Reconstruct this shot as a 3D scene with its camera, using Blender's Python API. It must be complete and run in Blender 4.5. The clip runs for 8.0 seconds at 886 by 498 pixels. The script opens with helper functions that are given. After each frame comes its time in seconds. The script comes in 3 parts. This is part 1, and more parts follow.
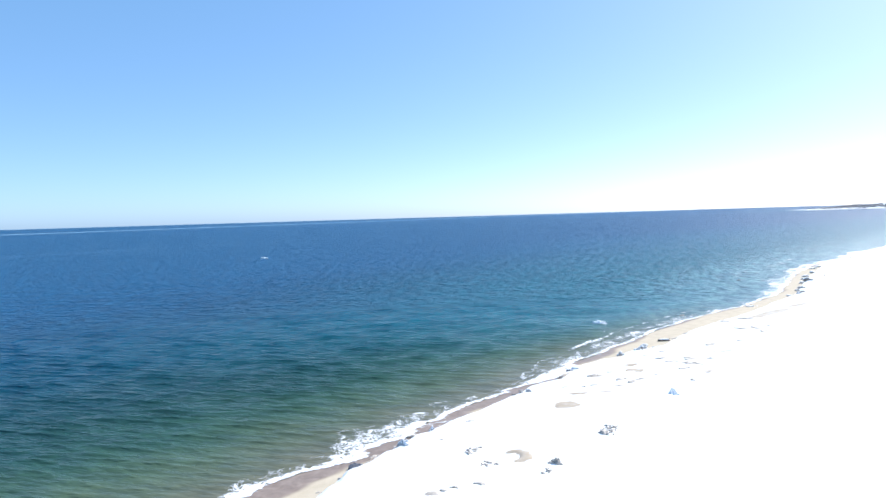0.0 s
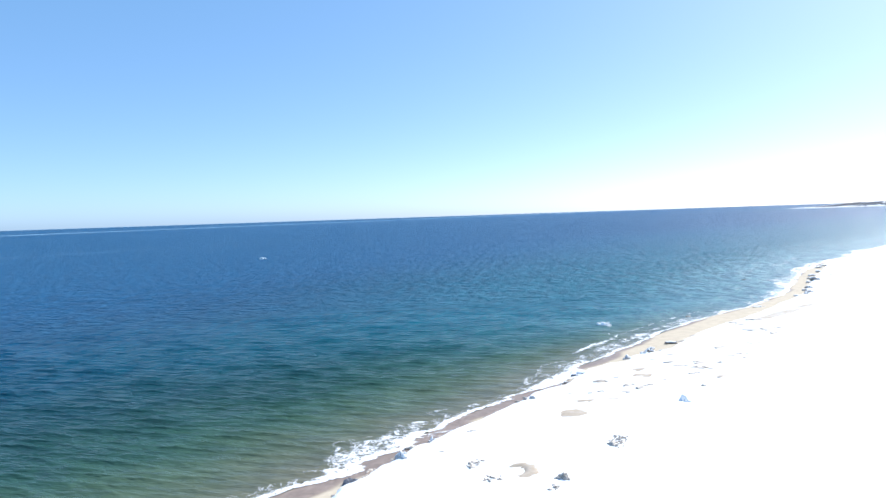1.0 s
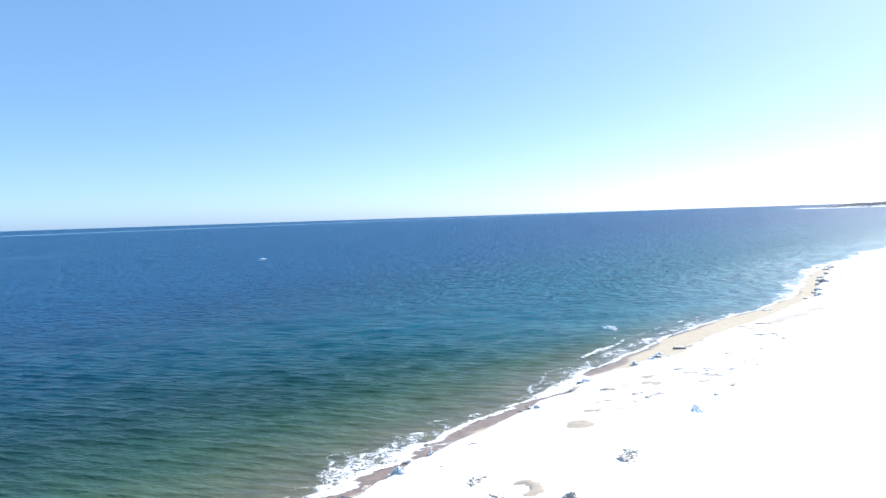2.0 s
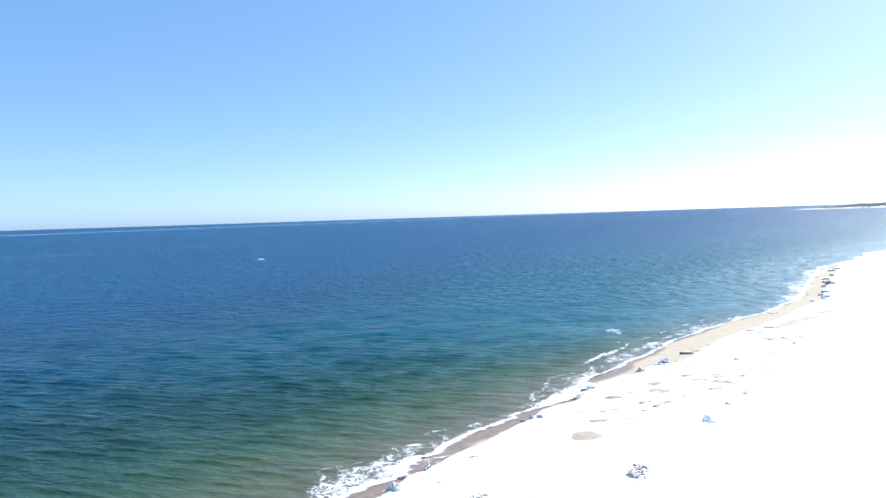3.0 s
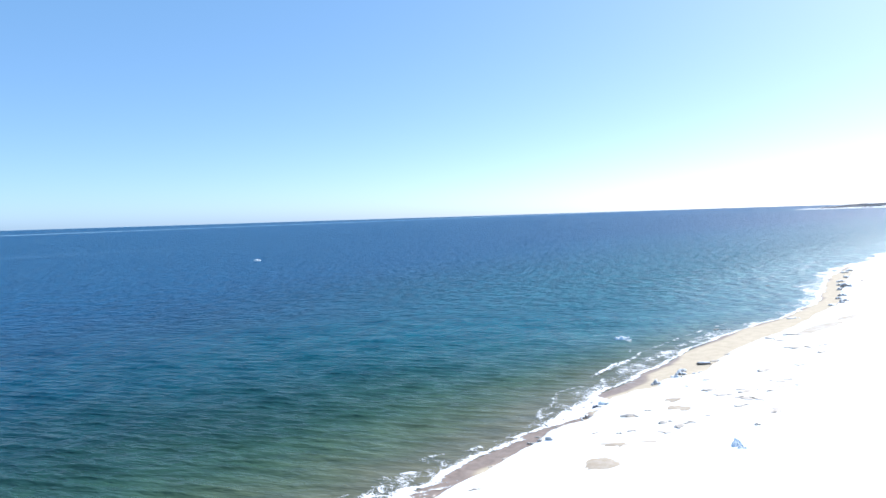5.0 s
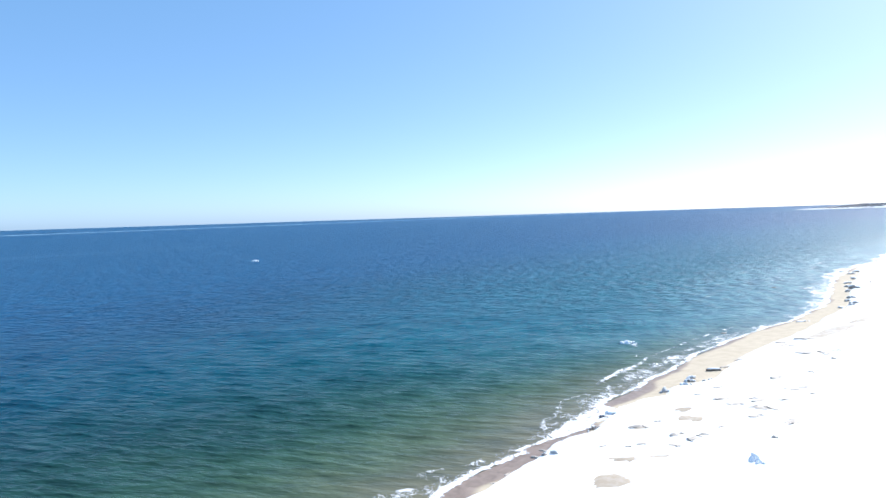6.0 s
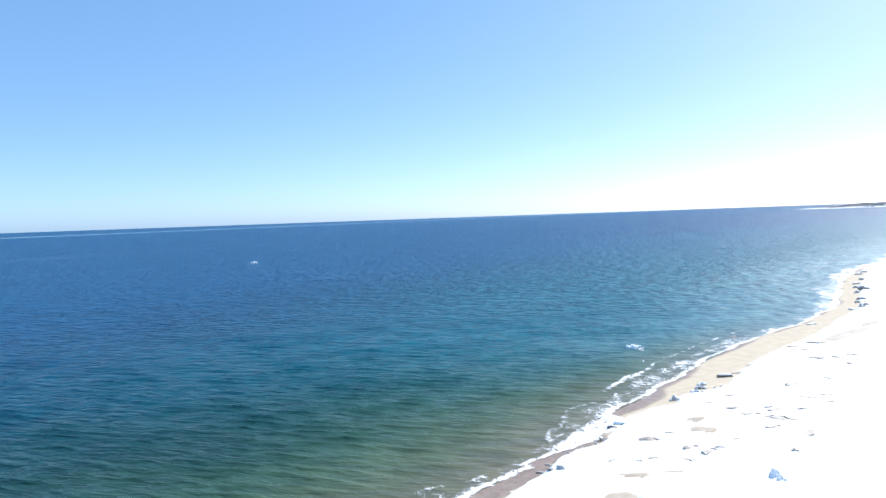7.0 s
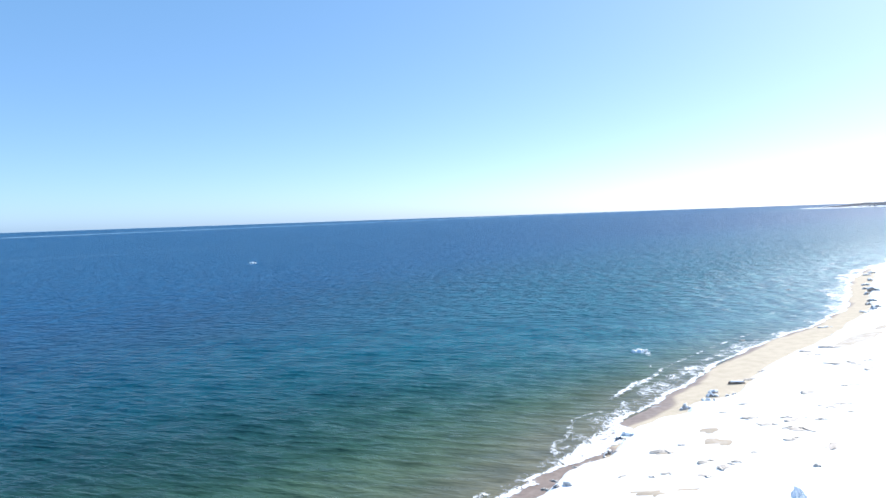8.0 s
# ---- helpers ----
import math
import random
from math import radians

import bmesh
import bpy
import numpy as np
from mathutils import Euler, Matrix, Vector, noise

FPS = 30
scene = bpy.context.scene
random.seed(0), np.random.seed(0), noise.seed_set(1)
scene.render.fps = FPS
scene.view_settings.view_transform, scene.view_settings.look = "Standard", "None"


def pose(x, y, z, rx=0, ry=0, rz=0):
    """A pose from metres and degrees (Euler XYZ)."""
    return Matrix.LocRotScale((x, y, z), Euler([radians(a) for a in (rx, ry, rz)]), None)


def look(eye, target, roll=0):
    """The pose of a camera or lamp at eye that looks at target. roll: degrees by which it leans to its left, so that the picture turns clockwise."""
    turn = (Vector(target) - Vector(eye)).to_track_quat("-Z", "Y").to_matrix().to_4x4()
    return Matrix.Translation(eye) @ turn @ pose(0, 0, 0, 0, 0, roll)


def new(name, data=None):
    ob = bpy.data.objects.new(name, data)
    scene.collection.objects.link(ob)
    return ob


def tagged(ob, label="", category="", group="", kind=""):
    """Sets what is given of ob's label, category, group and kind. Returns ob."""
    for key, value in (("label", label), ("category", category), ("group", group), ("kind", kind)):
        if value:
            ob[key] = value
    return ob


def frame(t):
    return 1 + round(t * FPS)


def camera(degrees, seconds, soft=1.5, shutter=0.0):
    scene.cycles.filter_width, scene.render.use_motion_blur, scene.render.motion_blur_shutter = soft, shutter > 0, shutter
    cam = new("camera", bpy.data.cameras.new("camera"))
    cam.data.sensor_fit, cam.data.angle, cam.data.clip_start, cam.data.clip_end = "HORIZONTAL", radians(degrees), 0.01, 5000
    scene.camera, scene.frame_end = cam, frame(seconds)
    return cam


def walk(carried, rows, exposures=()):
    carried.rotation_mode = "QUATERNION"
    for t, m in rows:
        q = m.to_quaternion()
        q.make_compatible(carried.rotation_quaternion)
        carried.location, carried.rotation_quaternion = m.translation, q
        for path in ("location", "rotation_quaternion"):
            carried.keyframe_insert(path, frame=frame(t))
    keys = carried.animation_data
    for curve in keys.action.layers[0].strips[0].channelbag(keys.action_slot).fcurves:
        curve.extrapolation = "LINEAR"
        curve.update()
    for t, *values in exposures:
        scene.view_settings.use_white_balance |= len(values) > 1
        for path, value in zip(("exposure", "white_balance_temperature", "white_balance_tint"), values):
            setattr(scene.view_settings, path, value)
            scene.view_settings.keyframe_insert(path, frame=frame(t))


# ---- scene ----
cam = camera(70.7, 8.0)
EXPOSURES = [(0.0, 0.71, 6350, 10), (8.0, 0.71, 6350, 10)]
PATH = [
    (0, (-0.018, 0.178, 19.2), (-0.05, 2.175, 19.09), -1.7),
    (0.5, (-0.039, 1.594, 19.23), (-0.072, 3.59, 19.118), -1.7),
    (1, (-0.02, 2.935, 19.211), (-0.052, 4.932, 19.099), -1.9),
    (1.5, (0.072, 4.282, 19.243), (0.037, 6.278, 19.131), -1.9),
    (1.7, (0.091, 4.853, 19.243), (0.053, 6.85, 19.132), -1.9),
    (3, (0.143, 8.489, 19.218), (0.106, 10.485, 19.108), -1.8),
    (3.5, (0.123, 9.98, 19.149), (0.087, 11.977, 19.038), -1.7),
    (4, (0.197, 11.363, 19.196), (0.16, 13.36, 19.087), -1.8),
    (4.5, (0.211, 12.791, 19.18), (0.173, 14.788, 19.07), -1.8),
    (6, (0.281, 17.057, 19.23), (0.242, 19.054, 19.12), -1.8),
    (6.5, (0.302, 18.459, 19.222), (0.262, 20.456, 19.113), -1.8),
    (7, (0.36, 19.873, 19.196), (0.319, 21.869, 19.089), -2.0),
    (7.5, (0.404, 21.357, 19.205), (0.361, 23.353, 19.096), -2.0),
    (8, (0.438, 22.7, 19.217), (0.394, 24.697, 19.109), -2.0),
]
walk(cam, [(t, look(eye, target, roll)) for t, eye, target, roll in PATH], EXPOSURES)

# ---- world and sun ----
SUN_AZ, SUN_EL = 52.0, 41.0            # degrees: to the right of +y, and up
world = bpy.data.worlds.new("sky")
scene.world = world
world.use_nodes = True
wn = world.node_tree
sky = wn.nodes.new("ShaderNodeTexSky")
sky.sky_type = 'NISHITA'
sky.sun_disc = False
sky.sun_elevation = radians(SUN_EL)
sky.sun_rotation = radians(SUN_AZ)
sky.altitude, sky.air_density, sky.dust_density, sky.ozone_density = 0, 0.52, 0.7, 0.3
wn.nodes["Background"].inputs[1].default_value = 0.142
# a bright veil of thin haze over the clear sky
veil = wn.nodes.new("ShaderNodeMix")
veil.data_type = 'RGBA'
veil.inputs[0].default_value = 0.45
veil.inputs[7].default_value = (0.80, 2.41, 4.65, 1)
wn.links.new(sky.outputs[0], veil.inputs[6])
wn.links.new(veil.outputs[2], wn.nodes["Background"].inputs[0])
sun = new("sun", bpy.data.lights.new("sun", 'SUN'))
sun.data.energy, sun.data.angle, sun.data.color = 4.0, radians(0.5), (1.0, 0.97, 0.93)
az, el = radians(SUN_AZ), radians(SUN_EL)
sun.matrix_world = look((300 * math.sin(az) * math.cos(el), 300 * math.cos(az) * math.cos(el), 300 * math.sin(el)), (0, 0, 0))


# ---- noise on arrays ----
def lattice(i, j, seed):
    h = (i.astype(np.int64) * 374761393 + j.astype(np.int64) * 668265263 + seed * 974634777) & 0xFFFFFFFF
    h = ((h ^ (h >> 13)) * 1274126177) & 0xFFFFFFFF
    h = ((h ^ (h >> 16)) * 2246822519) & 0xFFFFFFFF
    return ((h ^ (h >> 15)) & 0xFFFF) / 65535.0


def vnoise(x, y, seed):
    """Smooth noise from -1 to 1."""
    x, y = np.asarray(x, float), np.asarray(y, float)
    i, j = np.floor(x), np.floor(y)
    u, v = x - i, y - j
    u, v = u * u * u * (u * (u * 6 - 15) + 10), v * v * v * (v * (v * 6 - 15) + 10)
    a, b = lattice(i, j, seed), lattice(i + 1, j, seed)
    c, d = lattice(i, j + 1, seed), lattice(i + 1, j + 1, seed)
    return 2 * ((a * (1 - u) + b * u) * (1 - v) + (c * (1 - u) + d * u) * v) - 1


def fbm(x, y, seed, octaves=4):
    total, amp = 0.0, 0.5
    for k in range(octaves):
        total = total + amp * vnoise(x * 2 ** k, y * 2 ** k, seed + 17 * k)
        amp *= 0.5
    return total


def smooth(a, b, x):
    t = np.clip((x - a) / (b - a), 0, 1)
    return t * t * (3 - 2 * t)


# ---- plan of the shore: x of the still waterline and of the snow's edge along y ----
WATERLINE = [(-400, -415), (0, -53), (43, -15), (47, -11.3), (51, -7.7), (55, -4.5), (59, -1.4), (63.6, 2.6), (67, 5.6), (70.8, 9),
             (77, 13.5), (81.5, 18), (85.1, 20.6), (90, 25), (96, 30), (103, 36.3), (112, 45), (118, 53), (127, 62), (136, 70),
             (158, 84), (181, 100), (202, 117), (223, 140), (238, 152), (290, 207), (700, 640), (1300, 1240), (1700, 1420), (1860, 1075),
             (1990, 1060), (2150, 1500), (3000, 2700), (4900, 4700)]
SNOW_EDGE = [(-400, -410), (0, -46.5), (40.9, -9.8), (44.2, -8.9), (46.5, -7.8), (49.1, -6.2), (51.3, -5.0), (53, -4.2), (55.2, -2.1), (57.5, -0.5),
             (59.2, 1.4), (61.2, 3.3), (63, 4.5), (65.3, 6.6), (67.5, 7.8), (68.6, 8.6), (69.7, 11.2), (71.9, 12.2), (74, 13.7), (76, 14.8),
             (78.4, 18), (79, 20.4), (82.3, 22), (83.1, 25), (84.5, 27.5), (87, 29.4), (91, 32.3), (95, 35.9), (100, 40.8), (107, 48.8),
             (114, 55.5), (120.6, 61), (126.5, 67), (132.6, 72.3), (140, 77), (153, 85.5), (164, 92.5), (172, 98.5), (186, 108.5), (196, 114),
             (206, 120.5), (223, 140), (238, 152), (290, 207), (700, 640), (1300, 1241), (1700, 1421), (1860, 1085), (1990, 1070), (2150, 1505), (4900, 4705)]
# seaward reach of the broken water, in metres, along y
SURF = [(30, 2.5), (43, 1.6), (47, 2.6), (51, 4.3), (57, 4.0), (62, 2.8), (68, 1.6), (74, 2.6), (80, 3.6), (88, 4.2), (100, 5.0), (116, 3.2), (132, 4.0),
        (156, 6.0), (184, 4.5), (220, 4.0), (300, 4.0), (700, 6.0)]
WATERLINE, SNOW_EDGE, SURF = np.array(WATERLINE, float), np.array(SNOW_EDGE, float), np.array(SURF, float)


def shore_x(y):
    return np.interp(y, WATERLINE[:, 0], WATERLINE[:, 1]) + 0.35 * vnoise(y / 2.3, y * 0, 5) * smooth(20, 40, y)


def snow_x(y):
    return np.interp(y, SNOW_EDGE[:, 0], SNOW_EDGE[:, 1]) + (0.75 * fbm(y / 1.4, y * 0 + 3.3, 9, 5)) * smooth(20, 38, y)


def headland(x, y):
    """Height of the far dunes beyond the bay."""
    on = smooth(1690, 1880, y) * (1 - smooth(2050, 2700, y))
    rise = np.clip((x - 1090) * 0.053, 0, 24)
    return on * rise * (0.92 + 0.22 * fbm(x / 60, y / 90, 31, 3))


# bare places where the wind has taken the snow off the sand: x, y, half length, half width, turn in degrees
BARE = [(10.5, 58.8, 1.25, 1.1, 20), (4.55, 46.35, 0.95, 1.2, 0), (12.3, 62.6, 1.15, 0.45, -10), (20.4, 71.1, 1.3, 0.8, 5), (20.9, 73.9, 1.0, 0.6, 30),
        (15.3, 62.9, 1.0, 0.14, 8), (54.5, 107.0, 5.0, 1.1, 38), (49.3, 103.2, 1.8, 0.7, 30), (62.5, 114.0, 3.0, 0.8, 40), (15.7, 69.6, 0.7, 0.25, 0)]


def bareness(x, y, inner, outer):
    """1 on the bare places, falling to 0 round them."""
    total = np.zeros_like(x)
    for cx, cy, a, b, turn in BARE:
        near = (np.abs(x - cx) < 3 * a + 1) & (np.abs(y - cy) < 3 * a + 1)
        if not near.any():
            continue
        c, s = math.cos(radians(turn)), math.sin(radians(turn))
        dx, dy = x[near] - cx, y[near] - cy
        r = np.sqrt(((dx * c + dy * s) / a) ** 2 + ((dy * c - dx * s) / b) ** 2) + 0.55 * fbm(dx / 1.0 + cx, dy / 1.0, 25, 4)
        total[near] = np.maximum(total[near], 1 - smooth(inner, outer, r))
    # a drift lies over one side of a bare place and makes a crescent of it
    return total * smooth(0.8, 1.05, np.hypot((x - 3.75) / 0.82, (y - 46.3) / 0.85))


def sand_z(x, y):
    w = (x - shore_x(y)) * 0.72
    beach = np.where(w > 0, 0.9 * (1 - np.exp(-np.maximum(w, 0) * 0.085 / 0.9)), np.maximum(w * 0.075, -3.0))
    relief = 0.05 * fbm(x / 2.6, y / 2.6, 3, 3) * smooth(0.5, 4, w)
    dunes = 1.2 * smooth(60, 260, w) * (1 + fbm(x / 60, y / 60, 41, 3))
    # sand blown into low mounds, level with the snow round them
    relief = relief + 0.34 * bareness(x, y, 0.9, 2.0)
    return beach + relief + dunes + headland(x, y) * smooth(2, 30, w)


def snow_depth(x, y):
    inside = (x - snow_x(y)) * 0.72 + 0.3 * fbm(x / 0.9, y / 0.9, 33, 3)
    t = 0.34 * smooth(-0.12, 0.5, inside) - 0.12 + 0.10 * smooth(0.5, 6, inside)
    t = t + 0.10 * fbm(x / 3.1, y / 4.3, 21, 4) + 0.035 * fbm(x / 0.7, y / 0.9, 23, 2)
    t = t - 0.30 * bareness(x, y, 0.9, 2.0) - 0.35 * bareness(x, y, 0.85, 1.1)
    # the ice-crusted band behind the snow's edge is hummocky
    t = t + 0.07 * np.maximum(0, fbm(x / 1.3, y / 1.1, 27, 3)) * smooth(1, 4, inside) * (1 - smooth(16, 30, inside))
    return t


def ground_z(x, y):
    """Top of whatever lies there: snow or sand."""
    x, y = np.array([float(x)]), np.array([float(y)])
    base = sand_z(x, y)
    return float((base + np.maximum(0, snow_depth(x, y)))[0])


# ---- materials ----
def out(gap):
    """The measure of the distance from the shore on which the water's colour depends."""
    return np.clip(np.asarray(gap, float) / 150.0, 0, 1) ** 0.5


# metres off the shore, and the colour of the water body there
BODY = [(0, (0.170, 0.150, 0.108)), (3.5, (0.105, 0.120, 0.084)), (8, (0.068, 0.107, 0.066)), (15, (0.030, 0.081, 0.058)),
        (23, (0.013, 0.050, 0.045)), (38, (0.004, 0.043, 0.057)), (60, (0.001, 0.049, 0.092)), (100, (0.001, 0.050, 0.120)), (150, (0.001, 0.068, 0.162))]
BODY = [(float(out(gap)), colour) for gap, colour in BODY]


def material(name, rough=0.8, spec=0.3):
    m = bpy.data.materials.new(name)
    m.use_nodes = True
    p = m.node_tree.nodes["Principled BSDF"]
    p.inputs["Roughness"].default_value = rough
    p.inputs["Specular IOR Level"].default_value = spec
    return m, m.node_tree, p


def node(nt, kind, **values):
    n = nt.nodes.new("ShaderNode" + kind)
    for k, v in values.items():
        n.inputs[k.replace("_", " ")].default_value = v
    return n


def ramp(nt, source, stops, soft=False):
    r = nt.nodes.new("ShaderNodeValToRGB")
    if soft:
        r.color_ramp.interpolation = 'B_SPLINE'
    el_ = r.color_ramp.elements
    while len(el_) < len(stops):
        el_.new(0.5)
    for e, (pos, col) in zip(el_, stops):
        e.position, e.color = pos, (*col, 1) if len(col) == 3 else col
    nt.links.new(source, r.inputs[0])
    return r.outputs[0]


def math_node(nt, op, a, b=0.0, c=0.0):
    n = nt.nodes.new("ShaderNodeMath")
    n.operation = op
    for slot, v in zip(n.inputs, (a, b, c)):
        if isinstance(v, (int, float)):
            slot.default_value = v
        else:
            nt.links.new(v, slot)
    return n.outputs[0]


def mix(nt, fac, a, b, blend='MIX'):
    n = nt.nodes.new("ShaderNodeMix")
    n.data_type, n.blend_type = 'RGBA', blend
    for slot, v in zip((n.inputs[0], n.inputs[6], n.inputs[7]), (fac, a, b)):
        if isinstance(v, (int, float)):
            slot.default_value = v
        elif isinstance(v, tuple):
            slot.default_value = (*v, 1)
        else:
            nt.links.new(v, slot)
    return n.outputs[2]


def noise_tex(nt, scale, detail=4, vector=None, rough=0.55, distort=0.0):
    n = node(nt, "TexNoise", Scale=scale, Detail=detail, Roughness=rough, Distortion=distort)
    if vector is not None:
        nt.links.new(vector, n.inputs["Vector"])
    return n.outputs["Fac"]


def position(nt, sx=1.0, sy=1.0, sz=1.0, turn=0.0):
    g = nt.nodes.new("ShaderNodeNewGeometry")
    m = node(nt, "Mapping")
    m.inputs["Scale"].default_value = (sx, sy, sz)
    m.inputs["Rotation"].default_value = (0, 0, radians(turn))
    nt.links.new(g.outputs["Position"], m.inputs["Vector"])
    return m.outputs[0]


def bump(nt, p, height, strength, distance):
    b = node(nt, "Bump", Strength=strength, Distance=distance)
    nt.links.new(height, b.inputs["Height"])
    nt.links.new(b.outputs[0], p.inputs["Normal"])
    return b


def attribute(nt, name):
    a = nt.nodes.new("ShaderNodeAttribute")
    a.attribute_name = name
    return a.outputs["Fac"]


def snow_material():
    m, nt, p = material("snow", 0.55, 0.25)
    pos = position(nt)
    col = ramp(nt, noise_tex(nt, 0.35, 5, pos), [(0.3, (0.82, 0.83, 0.845)), (0.7, (0.90, 0.905, 0.91))])
    nt.links.new(col, p.inputs["Base Color"])
    h = math_node(nt, 'ADD', noise_tex(nt, 2.2, 6, pos), math_node(nt, 'MULTIPLY', noise_tex(nt, 14, 3, pos), 0.25))
    bump(nt, p, h, 0.35, 0.06)
    return m


def sand_material():
    m, nt, p = material("sand", 0.9, 0.2)
    pos = position(nt)
    dry = ramp(nt, noise_tex(nt, 0.8, 6, pos), [(0.3, (0.51, 0.425, 0.31)), (0.7, (0.63, 0.535, 0.405))])
    dry = mix(nt, 0.25, dry, ramp(nt, noise_tex(nt, 40, 2, pos), [(0.35, (0.34, 0.27, 0.19)), (0.65, (0.60, 0.52, 0.41))]))
    wet_col = ramp(nt, noise_tex(nt, 1.1, 5, position(nt, 1, 1, 1), distort=1.0), [(0.3, (0.21, 0.152, 0.118)), (0.7, (0.34, 0.258, 0.205))])
    wet = attribute(nt, "wet")
    colour = mix(nt, wet, dry, wet_col)
    drift = ramp(nt, noise_tex(nt, 1.6, 6, pos, 0.7), [(0.42, (0, 0, 0)), (0.60, (1, 1, 1))])
    colour = mix(nt, math_node(nt, 'MULTIPLY', attribute(nt, "dusting"), drift), colour, (0.84, 0.86, 0.88))
    nt.links.new(colour, p.inputs["Base Color"])
    nt.links.new(math_node(nt, 'MULTIPLY_ADD', wet, -0.45, 0.9), p.inputs["Roughness"])
    nt.links.new(math_node(nt, 'MULTIPLY_ADD', wet, 0.1, 0.2), p.inputs["Specular IOR Level"])
    h = math_node(nt, 'ADD', noise_tex(nt, 1.6, 6, pos), math_node(nt, 'MULTIPLY', noise_tex(nt, 9, 4, pos), 0.3))
    b = bump(nt, p, h, 0.3, 0.08)
    nt.links.new(math_node(nt, 'MULTIPLY_ADD', wet, -0.25, 0.3), b.inputs["Strength"])
    return m


def turned(nt, sx, sy, turn):
    """World position turned about z first, so that the stretch lies along the turned axes."""
    m = node(nt, "Mapping")
    m.inputs["Scale"].default_value = (sx, sy, 1)
    nt.links.new(position(nt, 1, 1, 1, turn), m.inputs["Vector"])
    return m.outputs[0]


def span(nt, value, low, high):
    n = node(nt, "MapRange")
    n.inputs["From Min"].default_value, n.inputs["From Max"].default_value = low, high
    nt.links.new(value, n.inputs["Value"])
    return n.outputs[0]


WIND = 14.0          # degrees by which the crests lean from the x axis


def water_material():
    m, nt, p = material("sea_water", 0.14, 0.5)
    p.inputs["IOR"].default_value = 1.333
    # colour of the water body by the distance from the shore, which goes with its depth
    off = attribute(nt, "offshore")
    blotch = noise_tex(nt, 1.0, 4, turned(nt, 0.022, 0.04, -25), 0.6)
    fine = noise_tex(nt, 1.0, 4, turned(nt, 0.08, 0.16, WIND), 0.6)
    o = math_node(nt, 'ADD', off, math_node(nt, 'MULTIPLY_ADD', fine, 0.10, -0.05))
    o = math_node(nt, 'ADD', o, math_node(nt, 'MULTIPLY_ADD', blotch, 0.14, -0.07))
    body = ramp(nt, o, BODY, True)
    body = mix(nt, math_node(nt, 'MULTIPLY', attribute(nt, "sheen"), 0.6), body, (0.004, 0.135, 0.205))      # shoal water over pale sand; reflected sky and sun put into its colour
    body = mix(nt, math_node(nt, 'MULTIPLY', attribute(nt, "pale"), 0.85), body, (0.110, 0.225, 0.270))      # thin water farther on; the sky it reflects at a low angle is put into its colour
    # long slicks of calm water far out, their pale sky sheen put into the colour
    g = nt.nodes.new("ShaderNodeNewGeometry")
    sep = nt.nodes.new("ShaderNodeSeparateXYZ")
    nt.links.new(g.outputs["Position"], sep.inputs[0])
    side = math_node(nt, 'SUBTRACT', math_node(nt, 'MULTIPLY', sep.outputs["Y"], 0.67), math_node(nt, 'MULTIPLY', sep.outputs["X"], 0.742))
    for where, wide, sheen, much in ((1939.0, 95.0, 40.0, 1.0), (482.0, 22.0, 5.0, 0.16)):
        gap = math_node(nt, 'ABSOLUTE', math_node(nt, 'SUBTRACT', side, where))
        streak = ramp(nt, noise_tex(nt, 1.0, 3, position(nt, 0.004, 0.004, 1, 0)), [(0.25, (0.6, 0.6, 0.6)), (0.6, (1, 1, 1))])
        calm = math_node(nt, 'MULTIPLY', span(nt, gap, wide, sheen), streak)
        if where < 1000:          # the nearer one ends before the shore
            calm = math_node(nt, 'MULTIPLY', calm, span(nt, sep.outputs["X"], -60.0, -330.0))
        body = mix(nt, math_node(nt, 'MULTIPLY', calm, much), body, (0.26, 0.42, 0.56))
    # light and shade of wind ripples put into the colour, at all scales; farther out they lie in rows along the wind
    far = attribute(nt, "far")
    ripple_noise = noise_tex(nt, 1.0, 9, turned(nt, 0.05, 0.085, WIND), 0.78, 0.3)
    shade = ramp(nt, ripple_noise, [(0.36, (0.90, 0.91, 0.92)), (0.5, (1, 1, 1)), (0.66, (1.11, 1.10, 1.08))])
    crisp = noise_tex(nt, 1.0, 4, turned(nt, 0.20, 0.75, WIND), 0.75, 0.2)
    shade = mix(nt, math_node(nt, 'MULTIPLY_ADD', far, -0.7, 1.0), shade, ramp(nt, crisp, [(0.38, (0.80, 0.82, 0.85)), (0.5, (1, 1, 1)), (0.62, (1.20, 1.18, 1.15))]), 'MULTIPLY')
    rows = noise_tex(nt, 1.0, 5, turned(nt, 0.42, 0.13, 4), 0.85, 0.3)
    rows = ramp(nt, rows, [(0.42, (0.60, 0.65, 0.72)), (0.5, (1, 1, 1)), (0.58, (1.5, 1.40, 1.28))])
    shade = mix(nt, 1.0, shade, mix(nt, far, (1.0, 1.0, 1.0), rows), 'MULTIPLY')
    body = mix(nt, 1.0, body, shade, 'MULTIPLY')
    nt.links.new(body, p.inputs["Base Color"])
    nt.links.new(math_node(nt, 'MULTIPLY_ADD', far, 0.26, 0.12), p.inputs["Roughness"])
    nt.links.new(math_node(nt, 'MULTIPLY', math_node(nt, 'MULTIPLY_ADD', ripple_noise, 0.15, 0.03), math_node(nt, 'MULTIPLY_ADD', math_node(nt, 'POWER', far, 2.5), 1.6, 1.0)), p.inputs["Specular IOR Level"])
    # ripples over the waves of the mesh: crests across the wind, at four sizes
    h = None
